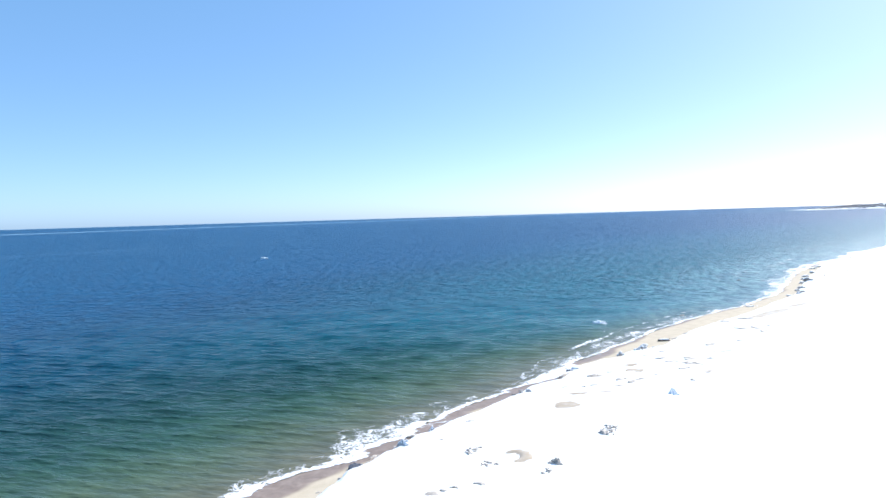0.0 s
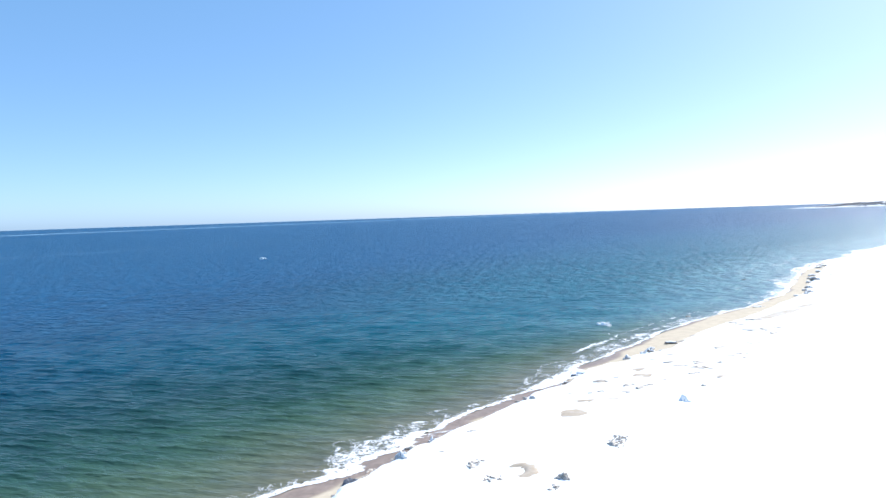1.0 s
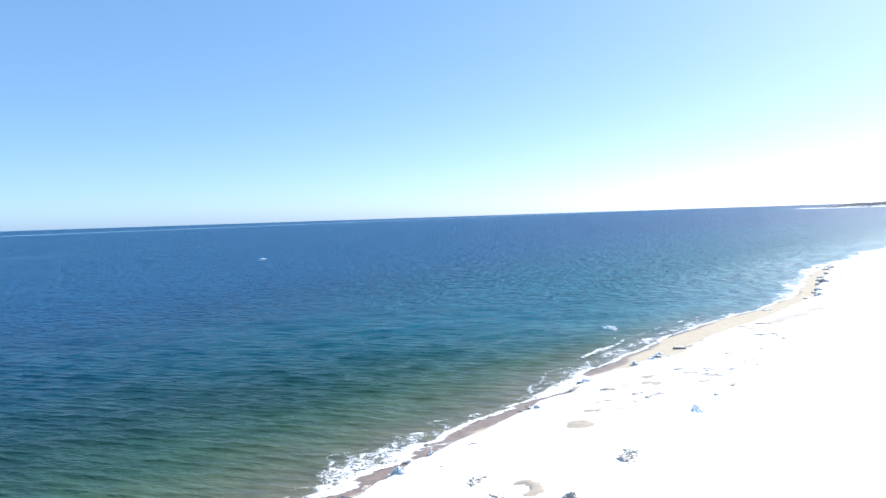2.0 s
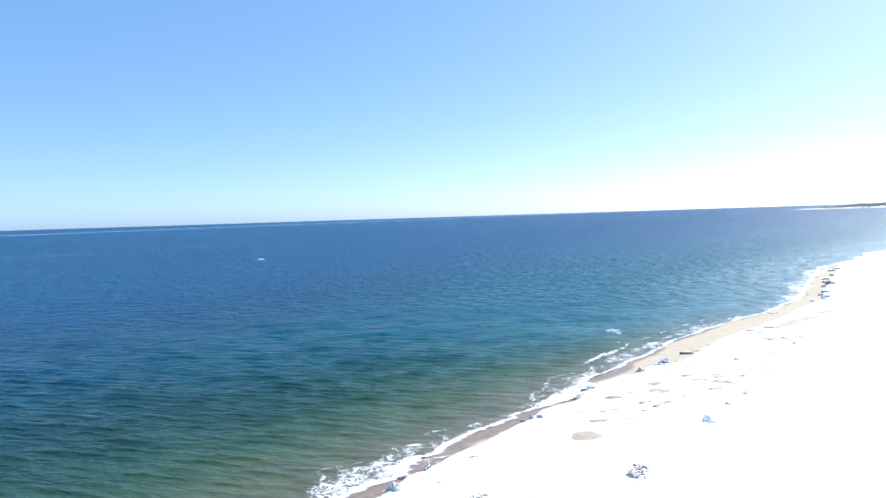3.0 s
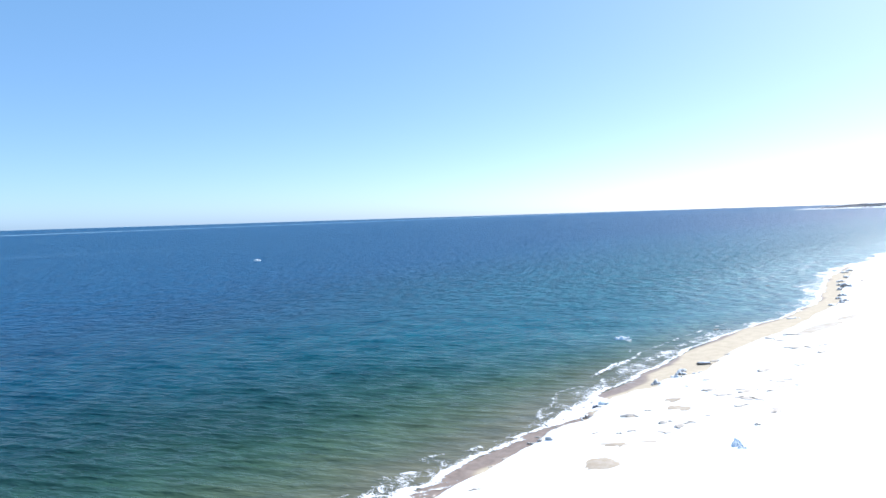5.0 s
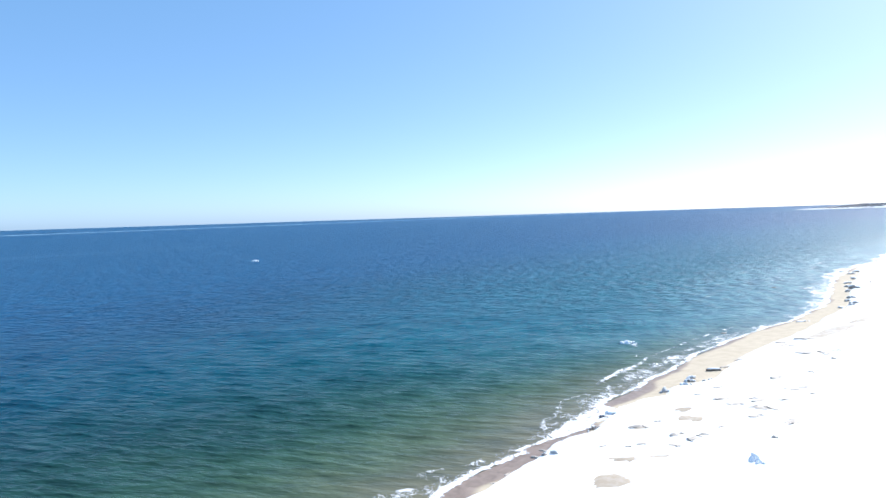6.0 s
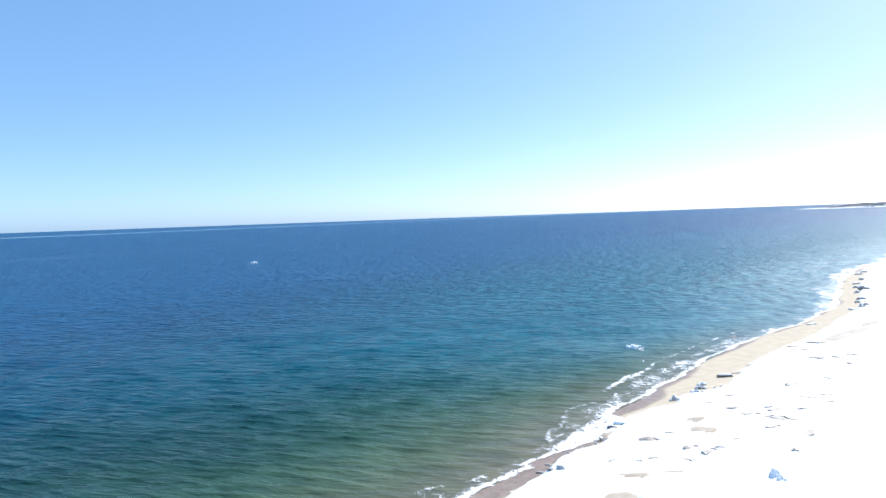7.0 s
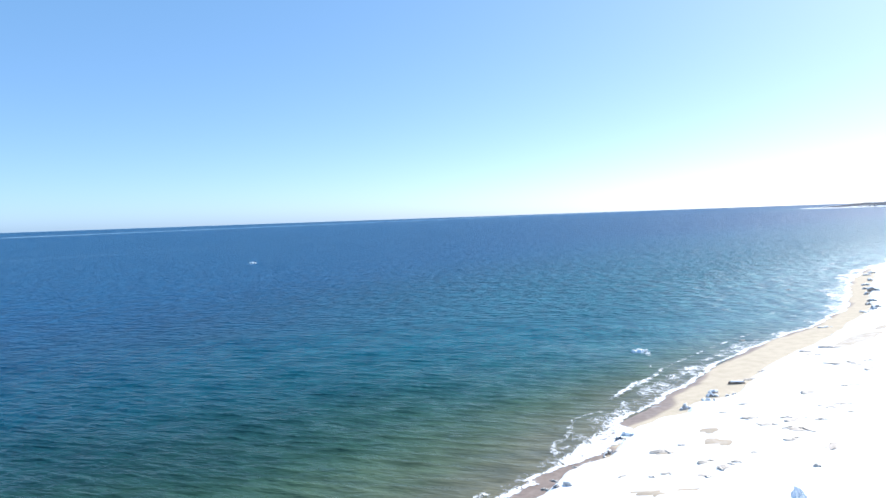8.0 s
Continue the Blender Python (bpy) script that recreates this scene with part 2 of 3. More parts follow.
    for sx, sy, turn, tall, detail in ((0.24, 0.30, WIND + 4, 0.42, 2), (0.32, 0.95, WIND - 4, 0.40, 2), (0.55, 2.1, WIND + 5, 0.19, 2), (1.4, 4.6, WIND - 3, 0.040, 2)):
        n = noise_tex(nt, 1.0, detail, turned(nt, sx, sy, turn), 0.5, 0.2)
        n = math_node(nt, 'MULTIPLY', n, tall * 2.2)
        if tall > 0.1:          # the mesh itself has these waves near the shore
            n = math_node(nt, 'MULTIPLY', n, math_node(nt, 'MULTIPLY_ADD', far, 0.6, 0.4))
        h = n if h is None else math_node(nt, 'ADD', h, n)
    open_sea = span(nt, off, 0.02, 0.42)
    h = math_node(nt, 'MULTIPLY', h, math_node(nt, 'MULTIPLY_ADD', open_sea, 0.75, 0.25))
    bump(nt, p, h, 1.0, 1.0)
    return m


def foam_material():
    m, nt, p = material("foam", 0.7, 0.3)
    p.inputs["Base Color"].default_value = (0.88, 0.89, 0.9, 1)
    pos = position(nt)
    warp = node(nt, "TexNoise", Scale=0.9, Detail=4)
    nt.links.new(pos, warp.inputs["Vector"])
    bend = nt.nodes.new("ShaderNodeVectorMath")
    bend.operation = 'MULTIPLY_ADD'
    nt.links.new(warp.outputs["Color"], bend.inputs[0])
    bend.inputs[1].default_value = (1.5, 1.5, 0)
    nt.links.new(pos, bend.inputs[2])
    net = None          # threads of foam round cells of clear water, wide and narrow
    for scale, thin in ((1.0, 3.6), (3.0, 2.9)):
        cells = nt.nodes.new("ShaderNodeTexVoronoi")
        cells.feature = 'DISTANCE_TO_EDGE'
        cells.inputs["Scale"].default_value = scale
        nt.links.new(bend.outputs[0], cells.inputs["Vector"])
        threads = math_node(nt, 'SUBTRACT', 1.0, math_node(nt, 'MULTIPLY', cells.outputs["Distance"], thin))
        net = threads if net is None else math_node(nt, 'MAXIMUM', threads, math_node(nt, 'MULTIPLY', net, 1.05))
    clumps = noise_tex(nt, 1.15, 5, bend.outputs[0], 0.6)
    fizz = noise_tex(nt, 7.0, 3, pos, 0.6)
    v = math_node(nt, 'ADD', math_node(nt, 'MULTIPLY', net, 0.75), math_node(nt, 'MULTIPLY_ADD', clumps, 0.95, -0.475))
    v = math_node(nt, 'ADD', v, math_node(nt, 'MULTIPLY_ADD', fizz, 0.5, -0.25))
    v = math_node(nt, 'ADD', v, math_node(nt, 'MULTIPLY_ADD', attribute(nt, "froth"), 1.1, -1.27))
    alpha = node(nt, "MapRange")
    nt.links.new(v, alpha.inputs["Value"])
    alpha.inputs["From Min"].default_value, alpha.inputs["From Max"].default_value = -0.03, 0.30
    nt.links.new(alpha.outputs[0], p.inputs["Alpha"])
    bump(nt, p, math_node(nt, 'ADD', clumps, fizz), 0.5, 0.05)
    return m


def stone_material(name, low, high, rough=0.7, scale=3.0, spec=0.3, glow=0.0):
    m, nt, p = material(name, rough, spec)
    if glow:        # light that seeps through the snow
        p.inputs["Subsurface Weight"].default_value = glow
        p.inputs["Subsurface Radius"].default_value = (1.0, 0.95, 0.9)
        p.inputs["Subsurface Scale"].default_value = 0.3
    t = nt.nodes.new("ShaderNodeTexCoord")
    c = ramp(nt, noise_tex(nt, scale, 6, t.outputs["Object"], 0.6, 0.4), [(0.3, low), (0.7, high)])
    c = mix(nt, 0.35, c, ramp(nt, noise_tex(nt, scale * 6, 3, t.outputs["Object"]), [(0.35, low), (0.65, high)]))
    nt.links.new(c, p.inputs["Base Color"])
    bump(nt, p, noise_tex(nt, scale * 3, 5, t.outputs["Object"]), 0.5, 0.04)
    return m


SNOW, SAND, WATER, FOAM = snow_material(), sand_material(), water_material(), foam_material()
ICE = stone_material("sea_ice", (0.40, 0.37, 0.35), (0.62, 0.58, 0.54), 0.35, 2.5, 0.5)
DIRTY_ICE = stone_material("sandy_ice", (0.27, 0.22, 0.18), (0.48, 0.41, 0.35), 0.5, 3.0, 0.4)
CRUST = stone_material("snow_crust", (0.36, 0.30, 0.25), (0.76, 0.66, 0.56), 0.6, 3.0, 0.3, 0.2)
GREY_CRUST = stone_material("grey_crust", (0.30, 0.25, 0.205), (0.74, 0.65, 0.56), 0.6, 4.0, 0.3, 0.1)
# ice darkened so that the shade under the snow's edge is in its colour
SHADED_ICE = stone_material("shaded_ice", (0.07, 0.075, 0.09), (0.22, 0.22, 0.24), 0.4, 3.0, 0.4)
WOOD = stone_material("driftwood", (0.19, 0.14, 0.11), (0.42, 0.34, 0.27), 0.85, 5.0)
# paled: the haze of the distance is put into the scrub's colour
SCRUB = stone_material("scrub", (0.13, 0.135, 0.145), (0.27, 0.26, 0.26), 0.9, 0.3)


# ---- mesh helpers ----
def sheet(name, X, Y, Z, mat, attrs=(), keep=None, smooth_shade=True):
    """A grid mesh from arrays of the same shape."""
    rows, cols = X.shape
    me = bpy.data.meshes.new(name)
    idx = np.arange(rows * cols).reshape(rows, cols)
    quads = np.stack((idx[:-1, :-1], idx[:-1, 1:], idx[1:, 1:], idx[1:, :-1]), -1).reshape(-1, 4)
    if keep is not None:
        quads = quads[(keep[:-1, :-1] | keep[:-1, 1:] | keep[1:, 1:] | keep[1:, :-1]).ravel()]
    used = np.unique(quads)
    back = np.zeros(rows * cols, int)
    back[used] = np.arange(len(used))
    quads = back[quads]
    me.vertices.add(len(used))
    me.vertices.foreach_set("co", np.stack((X, Y, Z), -1).reshape(-1, 3)[used].astype(np.float32).ravel())
    me.loops.add(quads.size)
    me.loops.foreach_set("vertex_index", quads.astype(np.int32).ravel())
    me.polygons.add(len(quads))
    me.polygons.foreach_set("loop_start", (np.arange(len(quads)) * 4).astype(np.int32))
    me.polygons.foreach_set("use_smooth", np.full(len(quads), smooth_shade))
    me.update(calc_edges=True)
    for key, values in attrs:
        a = me.attributes.new(key, 'FLOAT', 'POINT')
        a.data.foreach_set("value", values.reshape(-1)[used].astype(np.float32))
    me.validate()
    me.materials.append(mat)
    return new(name, me)


def graded(start, stop, step, growth):
    """Places from start to stop in steps that grow."""
    out = [start]
    while out[-1] < stop:
        out.append(out[-1] + step)
        step *= growth
    out[-1] = stop
    return np.array(out)


def part(name, bm, mat, parent=None, label="", smooth_shade=True):
    me = bpy.data.meshes.new(name)
    for f in bm.faces:
        f.smooth = smooth_shade
    bm.to_mesh(me)
    bm.free()
    me.materials.append(mat)
    ob = new(name, me)
    ob.parent = parent
    if label:
        ob["label"] = label
    return ob


# ---- sand, one sheet under everything, out to the horizon ----
along = np.concatenate((-graded(0, 400, 2.0, 1.05)[::-1] + 30, graded(30, 4900, 0.22, 1.0062)[1:]))
across = np.concatenate((-graded(0, 18, 0.3, 1.12)[::-1], graded(0, 40, 0.14, 1.007)[1:-1], graded(40, 5000, 0.45, 1.06)))
Yg, Wg = np.meshgrid(along, across, indexing="ij")
Xg = shore_x(Yg) + Wg
Zg = sand_z(Xg, Yg)
reach = np.interp(Yg, (38, 44, 48, 62, 76, 86, 110, 300), (3.6, 3.1, 2.4, 2.1, 1.6, 0.5, 0.3, 0.8)) + 0.7 * vnoise(Yg / 5.0, Yg * 0, 51) + 0.3 * vnoise(Yg / 1.3, Yg * 0, 52)
wetness = 1 - smooth(-0.25, 0.35, Wg * 0.72 - reach)
wetness = np.maximum(wetness, 0.4 * bareness(Xg, Yg, 0.9, 1.3))       # the bare places are damp
dusting = 0.22 * smooth(85, 100, Yg) * smooth(-1.0, 1.5, Xg - snow_x(Yg)) + 0.1 * bareness(Xg, Yg, 0.7, 1.3)
ground = tagged(sheet("ground", Xg, Yg, Zg, SAND, [("wet", wetness), ("dusting", dusting)]), "tan sandy beach, wet and brown along the waterline", "beach", kind="structure")

# ---- snow lying on the beach ----
across = np.concatenate((-graded(0, 1.2, 0.1, 1.0)[::-1], graded(0, 45, 0.13, 1.006)[1:-1], graded(45, 4000, 0.45, 1.06)))
Yg, Wg = np.meshgrid(along, across, indexing="ij")
Xg = snow_x(Yg) + Wg
depth = snow_depth(Xg, Yg)
Zg = sand_z(Xg, Yg) + np.maximum(depth, -0.12)
lies = (depth > -0.1) | (Wg > 0.6)          # one unbroken sheet; under the bare places it dips below the sand
lies = np.logical_and.accumulate(lies[:, ::-1], axis=1)[:, ::-1]
snow = tagged(sheet("snow_cover", Xg, Yg, Zg, SNOW, keep=lies), "thick white snow cover with bare sandy patches on the beach", "snow", kind="structure")

# ---- the sea: a wedge of fine cells that widens along y, and coarse ones round it out to the horizon ----
ys = [34.0]
while ys[-1] < 4900:
    ys.append(ys[-1] + 0.115 * (ys[-1] / 45) ** 1.3)
ys[-1] = 4900
ys = np.concatenate((-graded(0, 430, 1.0, 1.09)[::-1] + 34, ys[1:]))
us = np.concatenate((np.linspace(-1, 1, 1100), 1 + graded(0, 1, 0.001, 1.16)[1:]))
us = np.concatenate((-us[:1099:-1], us))
wedge = np.maximum(ys, 20)[:, None] * 0.95 + 14
Xg = np.where(np.abs(us) <= 1, us * wedge, np.sign(us) * (wedge + (5300 - wedge) * np.clip(np.abs(us) - 1, 0, 1)))
Yg = np.repeat(ys[:, None], len(us), axis=1)
shore_gap = (shore_x(Yg) - Xg) * 0.72
cell = np.maximum(np.gradient(ys)[:, None], np.gradient(Xg, axis=1) * 0.6)
Zg, Xw, Yw = np.zeros_like(Xg), np.zeros_like(Xg), np.zeros_like(Xg)
wave_rng = np.random.RandomState(8)
gusts = [0.78 + 0.34 * np.maximum(0, 0.35 + vnoise(Xg / r, Yg / (r * 0.8), 70 + k)) for k, r in enumerate((11.0, 27.0, 60.0))]
for k in range(54):
    length = 0.6 * 10.0 ** ((k + wave_rng.rand()) / 54)
    turn = radians(WIND + wave_rng.normal() * (10 if length < 1.1 else 6.5))
    height = 0.056 * length / (2 * math.pi) * math.exp(-(math.log(length / 1.4) / 0.5) ** 2)
    near = 1 - smooth(0.16, 0.36, cell / length)
    phase = 2 * np.pi * (Yg * math.cos(turn) + Xg * math.sin(turn)) / length + wave_rng.rand() * 6.28
    tall = height * near * gusts[k % 3] * (smooth(4, 60, shore_gap) if length > 9 else 1.0)
    Zg += tall * np.cos(phase)
    Xw -= 0.9 * tall * math.sin(turn) * np.sin(phase)
    Yw -= 0.9 * tall * math.cos(turn) * np.sin(phase)
Zg += 5.0 * Zg * Zg          # crests sharper than troughs
still = smooth(-0.5, 9, shore_gap)
far = smooth(50, 190, np.hypot(Xg, Yg))
# where reflected sky is put into the water's colour: over the shoal, and close inshore
sheen = smooth(68, 125, Yg) * smooth(4, 14, shore_gap) * (1 - smooth(22 + 0.1 * np.clip(Yg - 110, 0, 300), 80 + 0.5 * np.clip(Yg - 110, 0, 300), shore_gap))
pale = smooth(84, 135, Yg) * (1 - smooth(3, 30 + 0.12 * np.clip(Yg - 120, 0, 400), shore_gap))
sea = tagged(sheet("sea", Xg + Xw * still, Yg + Yw * still, Zg * still, WATER, [("offshore", out(shore_gap)), ("far", far), ("sheen", sheen), ("pale", pale)], keep=shore_gap > -6),
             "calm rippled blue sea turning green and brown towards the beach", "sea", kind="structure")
del Xw, Yw, gusts, cell, phase, tall

# ---- foam of the breaking waves ----
along_foam = graded(30, 700, 0.16, 1.004)
across_foam = np.concatenate((np.arange(-2.4, 8, 0.2), graded(8, 16, 0.5, 1.08)[1:]))
Yg, Wg = np.meshgrid(along_foam, across_foam, indexing="ij")      # w: metres out to sea
Xg = shore_x(Yg) - Wg / 0.72
q = 60 * np.log(np.maximum(Yg, 20) / 60) + 60          # detail along the shore grows with the distance along it
reach = np.interp(Yg, SURF[:, 0], SURF[:, 1]) * (1 + 0.35 * vnoise(q / 1.6, Yg * 0, 81))
tongue = 0.5 * vnoise(q / 3.1, Yg * 0, 83) + 0.28 * vnoise(q / 0.9, Yg * 0, 84) + 0.14 * vnoise(q / 0.35, Yg * 0, 80)     # how far the swash runs up
tongue = tongue + 1.7 * np.exp(-((Yg - 48.4) / 1.5) ** 2) + 0.8 * np.exp(-((Yg - 53.6) / 1.0) ** 2) + 1.8 * np.exp(-((Yg - 73.2) / 3.3) ** 4)
front = np.exp(-((Wg + tongue) / (0.32 + 0.16 * (1 - smooth(54, 62, Yg)))) ** 2)
body = smooth(-0.6, 0.1, Wg + tongue) * (1 - smooth(0.45, 1.0, Wg / np.maximum(reach, 0.5)))
crest = np.exp(-((Wg - reach * 0.85) / 0.35) ** 2) * smooth(0.1, 0.5, vnoise(q / 4.2, Yg * 0, 85))
far_surf = smooth(118, 140, Yg)
second = (1 + 0.8 * smooth(89, 96, Yg)) * (0.31 + 0.32 * fbm(Xg / 1.6, Yg / 1.6, 92, 3)) * np.exp(-((Wg - 4.0 - 0.5 * vnoise(q / 5.0, Yg * 0, 86)) / 0.45) ** 2) * smooth(80, 88, Yg) * (1 - smooth(114, 124, Yg))
patchy = 0.75 + 0.5 * fbm(Xg / 2.2, Yg / 2.2, 88, 3)
# sparse froth off the farther shore, put in for sun glints on the water
glint = 0.30 * smooth(120, 150, Yg) * smooth(0.05, 0.5, fbm(Xg / 7.0, Yg / 9.0, 89, 3)) * (1 - smooth(8, 15, Wg))
streaks = 0.8 * smooth(0.15, 0.6, vnoise(Yg / 0.42 + Wg * 0.9, Wg / 2.5, 90)) * smooth(-2.3, -1.2, Wg) * (1 - smooth(-0.3, 0.4, Wg)) * smooth(-0.2, 0.3, vnoise(Yg / 6.0, Yg * 0, 91))
density = np.clip(streaks * (1 - smooth(80, 90, Yg)) + (0.22 + 0.36 * patchy + (0.30 + 0.45 * vnoise(q / 1.3, Yg * 0, 82)) * (1 - smooth(60, 74, Yg))) * front + second + (0.70 + 0.14 * (1 - smooth(54, 62, Yg))) * body * (patchy * (1 - far_surf) + (0.45 + 0.6 * patchy) * far_surf) + 0.5 * crest + 0.35 * front * smooth(110, 130, Yg) + glint
                  + 0.6 * smooth(-0.3, 0.25, Wg + tongue) * (1 - smooth(-0.2, 0.9, Wg)) * np.exp(-((Yg - 73.0) / 3.6) ** 4), 0, 1.2)
level = np.maximum(sand_z(Xg, Yg), 0) + 0.02 + 0.05 * density * (0.5 + fbm(Xg / 0.6, Yg / 0.6, 87, 3)) + 0.10 * crest
level = np.where(Wg > 0, level + 0.06 * smooth(0, 6, Wg), level)
foam = tagged(sheet("surf_foam", Xg, Yg, level, FOAM, [("froth", density)], keep=density > 0.08), "white lacy foam of small waves breaking along the sand", "foam", kind="stuff")


# broken water over a bar farther along the shore, and foam specks beyond it added as sun glitter
along_bar = graded(122, 560, 0.5, 1.004)
Yg, Wg = np.meshgrid(along_bar, graded(3, 60, 0.28, 1.012), indexing="ij")
Xg = shore_x(Yg) - Wg / 0.72
q = 60 * np.log(Yg / 60)
gap = 11 + 3.0 * vnoise(Yg / 16.0, Yg * 0, 95)
patches = smooth(-0.05, 0.55, vnoise(Yg / 12.3, Yg * 0 + 5, 96))
bar = 0.6 * patches * np.exp(-((Wg - gap) / (1.2 + 2.0 * patches)) ** 2) * (0.8 + 0.4 * vnoise(Xg / 1.5, Yg / 3.0, 97))
glitter = smooth(0.12, 0.5, fbm(q / 2.6 + Wg * 0.12, Wg / 1.1, 93, 3)) * smooth(-0.1, 0.45, fbm(q / 9.0, Wg / 9.0, 94, 2))
bar = np.maximum(bar, 0.66 * glitter * smooth(126, 170, Yg) * (1 - smooth(20, 55, Wg)) * smooth(3, 6, Wg))
tagged(sheet("bar_foam", Xg, Yg, 0.16 + 0.06 * bar, FOAM, [("froth", bar)], keep=bar > 0.05), "scattered white foam over a sand bar, with specks added as sun glitter", "foam", kind="stuff")


# ---- lumps of snow and ice ----
def lump_mesh(size, seed, sharp=0.5, levels=3):
    """An irregular lump, its flat base at z = 0."""
    bm = bmesh.new()
    bmesh.ops.create_icosphere(bm, subdivisions=levels, radius=1.0)
    rnd = random.Random(seed)
    planes = [(Vector((rnd.gauss(0, 1), rnd.gauss(0, 1), rnd.gauss(0.3, 0.7))).normalized(), rnd.uniform(0.5, 0.85)) for _ in range(13)]
    o = Vector((seed * 3.7, seed * 1.3, seed * 2.1))
    for v in bm.verts:
        d = v.co.normalized()
        k = min([1.0] + [dist / max(d.dot(n), 0.01) for n, dist in planes])
        k = 1 + (k - 1) * sharp
        k *= 1 + (0.26 - 0.14 * sharp) * noise.noise(d * 1.6 + o) + 0.10 * noise.noise(d * 5.0 + o)
        v.co = Vector((d.x * k * size[0] / 2, d.y * k * size[1] / 2, max(-0.12, d.z * k) * size[2]))
    return bm


def block_mesh(size, seed, taper=0.0, sharp=1.0):
    """A broken block: some angular pieces frozen together, its flat base at z = 0. taper: how far it narrows to its top."""
    rnd = random.Random(seed * 7)
    bm = lump_mesh((size[0] * 0.7, size[1] * 0.8, size[2]), seed, sharp, 3)
    for k in range(rnd.choice((2, 3, 3))):
        f = rnd.uniform(0.38, 0.65)
        piece = lump_mesh((size[0] * f, size[1] * f * 1.2, size[2] * rnd.uniform(0.45, 0.95)), seed + 50 + k, sharp, 2)
        turn = pose(rnd.choice((-1, 1)) * rnd.uniform(0.2, 0.42) * size[0], (rnd.random() - 0.5) * size[1] * 0.3, 0, rnd.uniform(-14, 14), rnd.uniform(-14, 14), rnd.uniform(0, 180))
        bmesh.ops.transform(piece, matrix=turn, verts=piece.verts)
        me = bpy.data.meshes.new("piece")
        piece.to_mesh(me)
        piece.free()
        bm.from_mesh(me)
        bpy.data.meshes.remove(me)
    if taper:
        for v in bm.verts:
            f = 1 - taper * max(0.0, min(1.0, v.co.z / size[2]))
            v.co.x, v.co.y = v.co.x * f, v.co.y * f
    return bm


def cap_mesh(block, thick, seed):
    """Snow on those faces of a block that look up."""
    bm = block.copy()
    bm.normal_update()
    top = max(v.co.z for v in bm.verts)
    bmesh.ops.delete(bm, geom=[f for f in bm.faces if f.normal.z < 0.62 or f.calc_center_median().z < top * 0.3], context='FACES')
    for v in bm.verts:
        v.co.z += thick * (0.5 + 0.8 * abs(noise.noise(v.co * 4 + Vector((seed, 0, 0)))))
    skirt = bmesh.ops.extrude_edge_only(bm, edges=[e for e in bm.edges if e.is_boundary])
    for g_ in skirt["geom"]:
        if isinstance(g_, bmesh.types.BMVert):
            g_.co.z -= thick * 1.5
    return bm


def rest(ob, x, y, turn=0.0, sink=0.03, level=None):
    z = ground_z(x, y) if level is None else level
    ob.matrix_basis = pose(x, y, z - sink, 0, 0, turn)
    return ob


def snow_lump(x, y, size, seed, turn, label, group=""):
    ob = part("snow_lump", block_mesh((size[0] * 1.95, size[1] * 1.7, size[2] * 0.58), seed, 0.4, 0.6), CRUST)
    rest(ob, x, y, turn, size[2] * 0.1)
    return tagged(ob, label, "snow lump", group)


def ice_block(x, y, size, seed, turn, label, mat=None, cap=0.08, group="", level=None):
    bm = block_mesh(size, seed)
    top = cap_mesh(bm, cap, seed) if cap else None
    ob = part("ice_block", bm, mat or DIRTY_ICE, smooth_shade=False)
    rest(ob, x, y, turn, size[2] * 0.1, level)
    if top:
        part("snow_cap", top, SNOW, ob, "white snow lying on top")
    return tagged(ob, label, "ice block", group)


# low wind-cut humps and crusts of snow: x, y, width, height
HUMPS = [(26.9, 80.5, 0.7, 0.2), (25.3, 76.1, 1.0, 0.28), (25.9, 74.5, 1.4, 0.2), (28.0, 75.9, 0.8, 0.22), (28.7, 75.4, 1.6, 0.16), (30.6, 75.1, 0.8, 0.32),
         (26.1, 70.9, 0.9, 0.3), (27.5, 73.0, 1.6, 0.12), (28.0, 68.9, 1.6, 0.12), (34.4, 83.1, 1.6, 0.26), (38.3, 84.7, 0.7, 0.22), (40.0, 84.9, 1.0, 0.2),
         (33.4, 78.1, 1.2, 0.24), (34.8, 78.9, 0.9, 0.28), (32.7, 76.4, 0.9, 0.2), (34.0, 76.6, 0.4, 0.22), (22.0, 68.5, 0.5, 0.22), (19.9, 66.8, 0.7, 0.28)]
HUMPS_NEAR = [(18.8, 66.1, 1.0, 0.26), (17.5, 66.9, 0.8, 0.38), (18.2, 67.2, 0.5, 0.34), (16.7, 64.8, 1.0, 0.2), (15.5, 69.8, 1.0, 0.3), (17.6, 70.8, 0.5, 0.2), (11.4, 65.5, 0.5, 0.2),
              (13.4, 65.0, 0.4, 0.25), (14.4, 65.4, 0.6, 0.2), (23.7, 78.1, 0.5, 0.2), (1.1, 55.6, 0.55, 0.25), (1.3, 41.6, 0.6, 0.3), (-0.4, 41.1, 0.35, 0.3),
              (-1.7, 40.3, 1.0, 0.3), (-1.4, 51.0, 0.25, 0.2), (24.8, 65.5, 0.35, 0.55)]
HUMPS_FAR = [(48.5, 102.1, 1.3, 0.25), (44.2, 100.7, 0.9, 0.22), (42.8, 98.7, 1.3, 0.2), (43.8, 98.3, 0.5, 0.25), (47.3, 94.3, 0.6, 0.3), (43.6, 93.4, 1.6, 0.22),
             (45.1, 92.5, 0.7, 0.25), (45.2, 90.7, 1.2, 0.25), (31.8, 90.0, 0.6, 0.3), (34.2, 92.5, 0.5, 0.25), (95.1, 161.1, 1.2, 0.3), (105.7, 168.9, 1.2, 0.3), (132.7, 213.4, 2.2, 0.5)]
rng = random.Random(11)
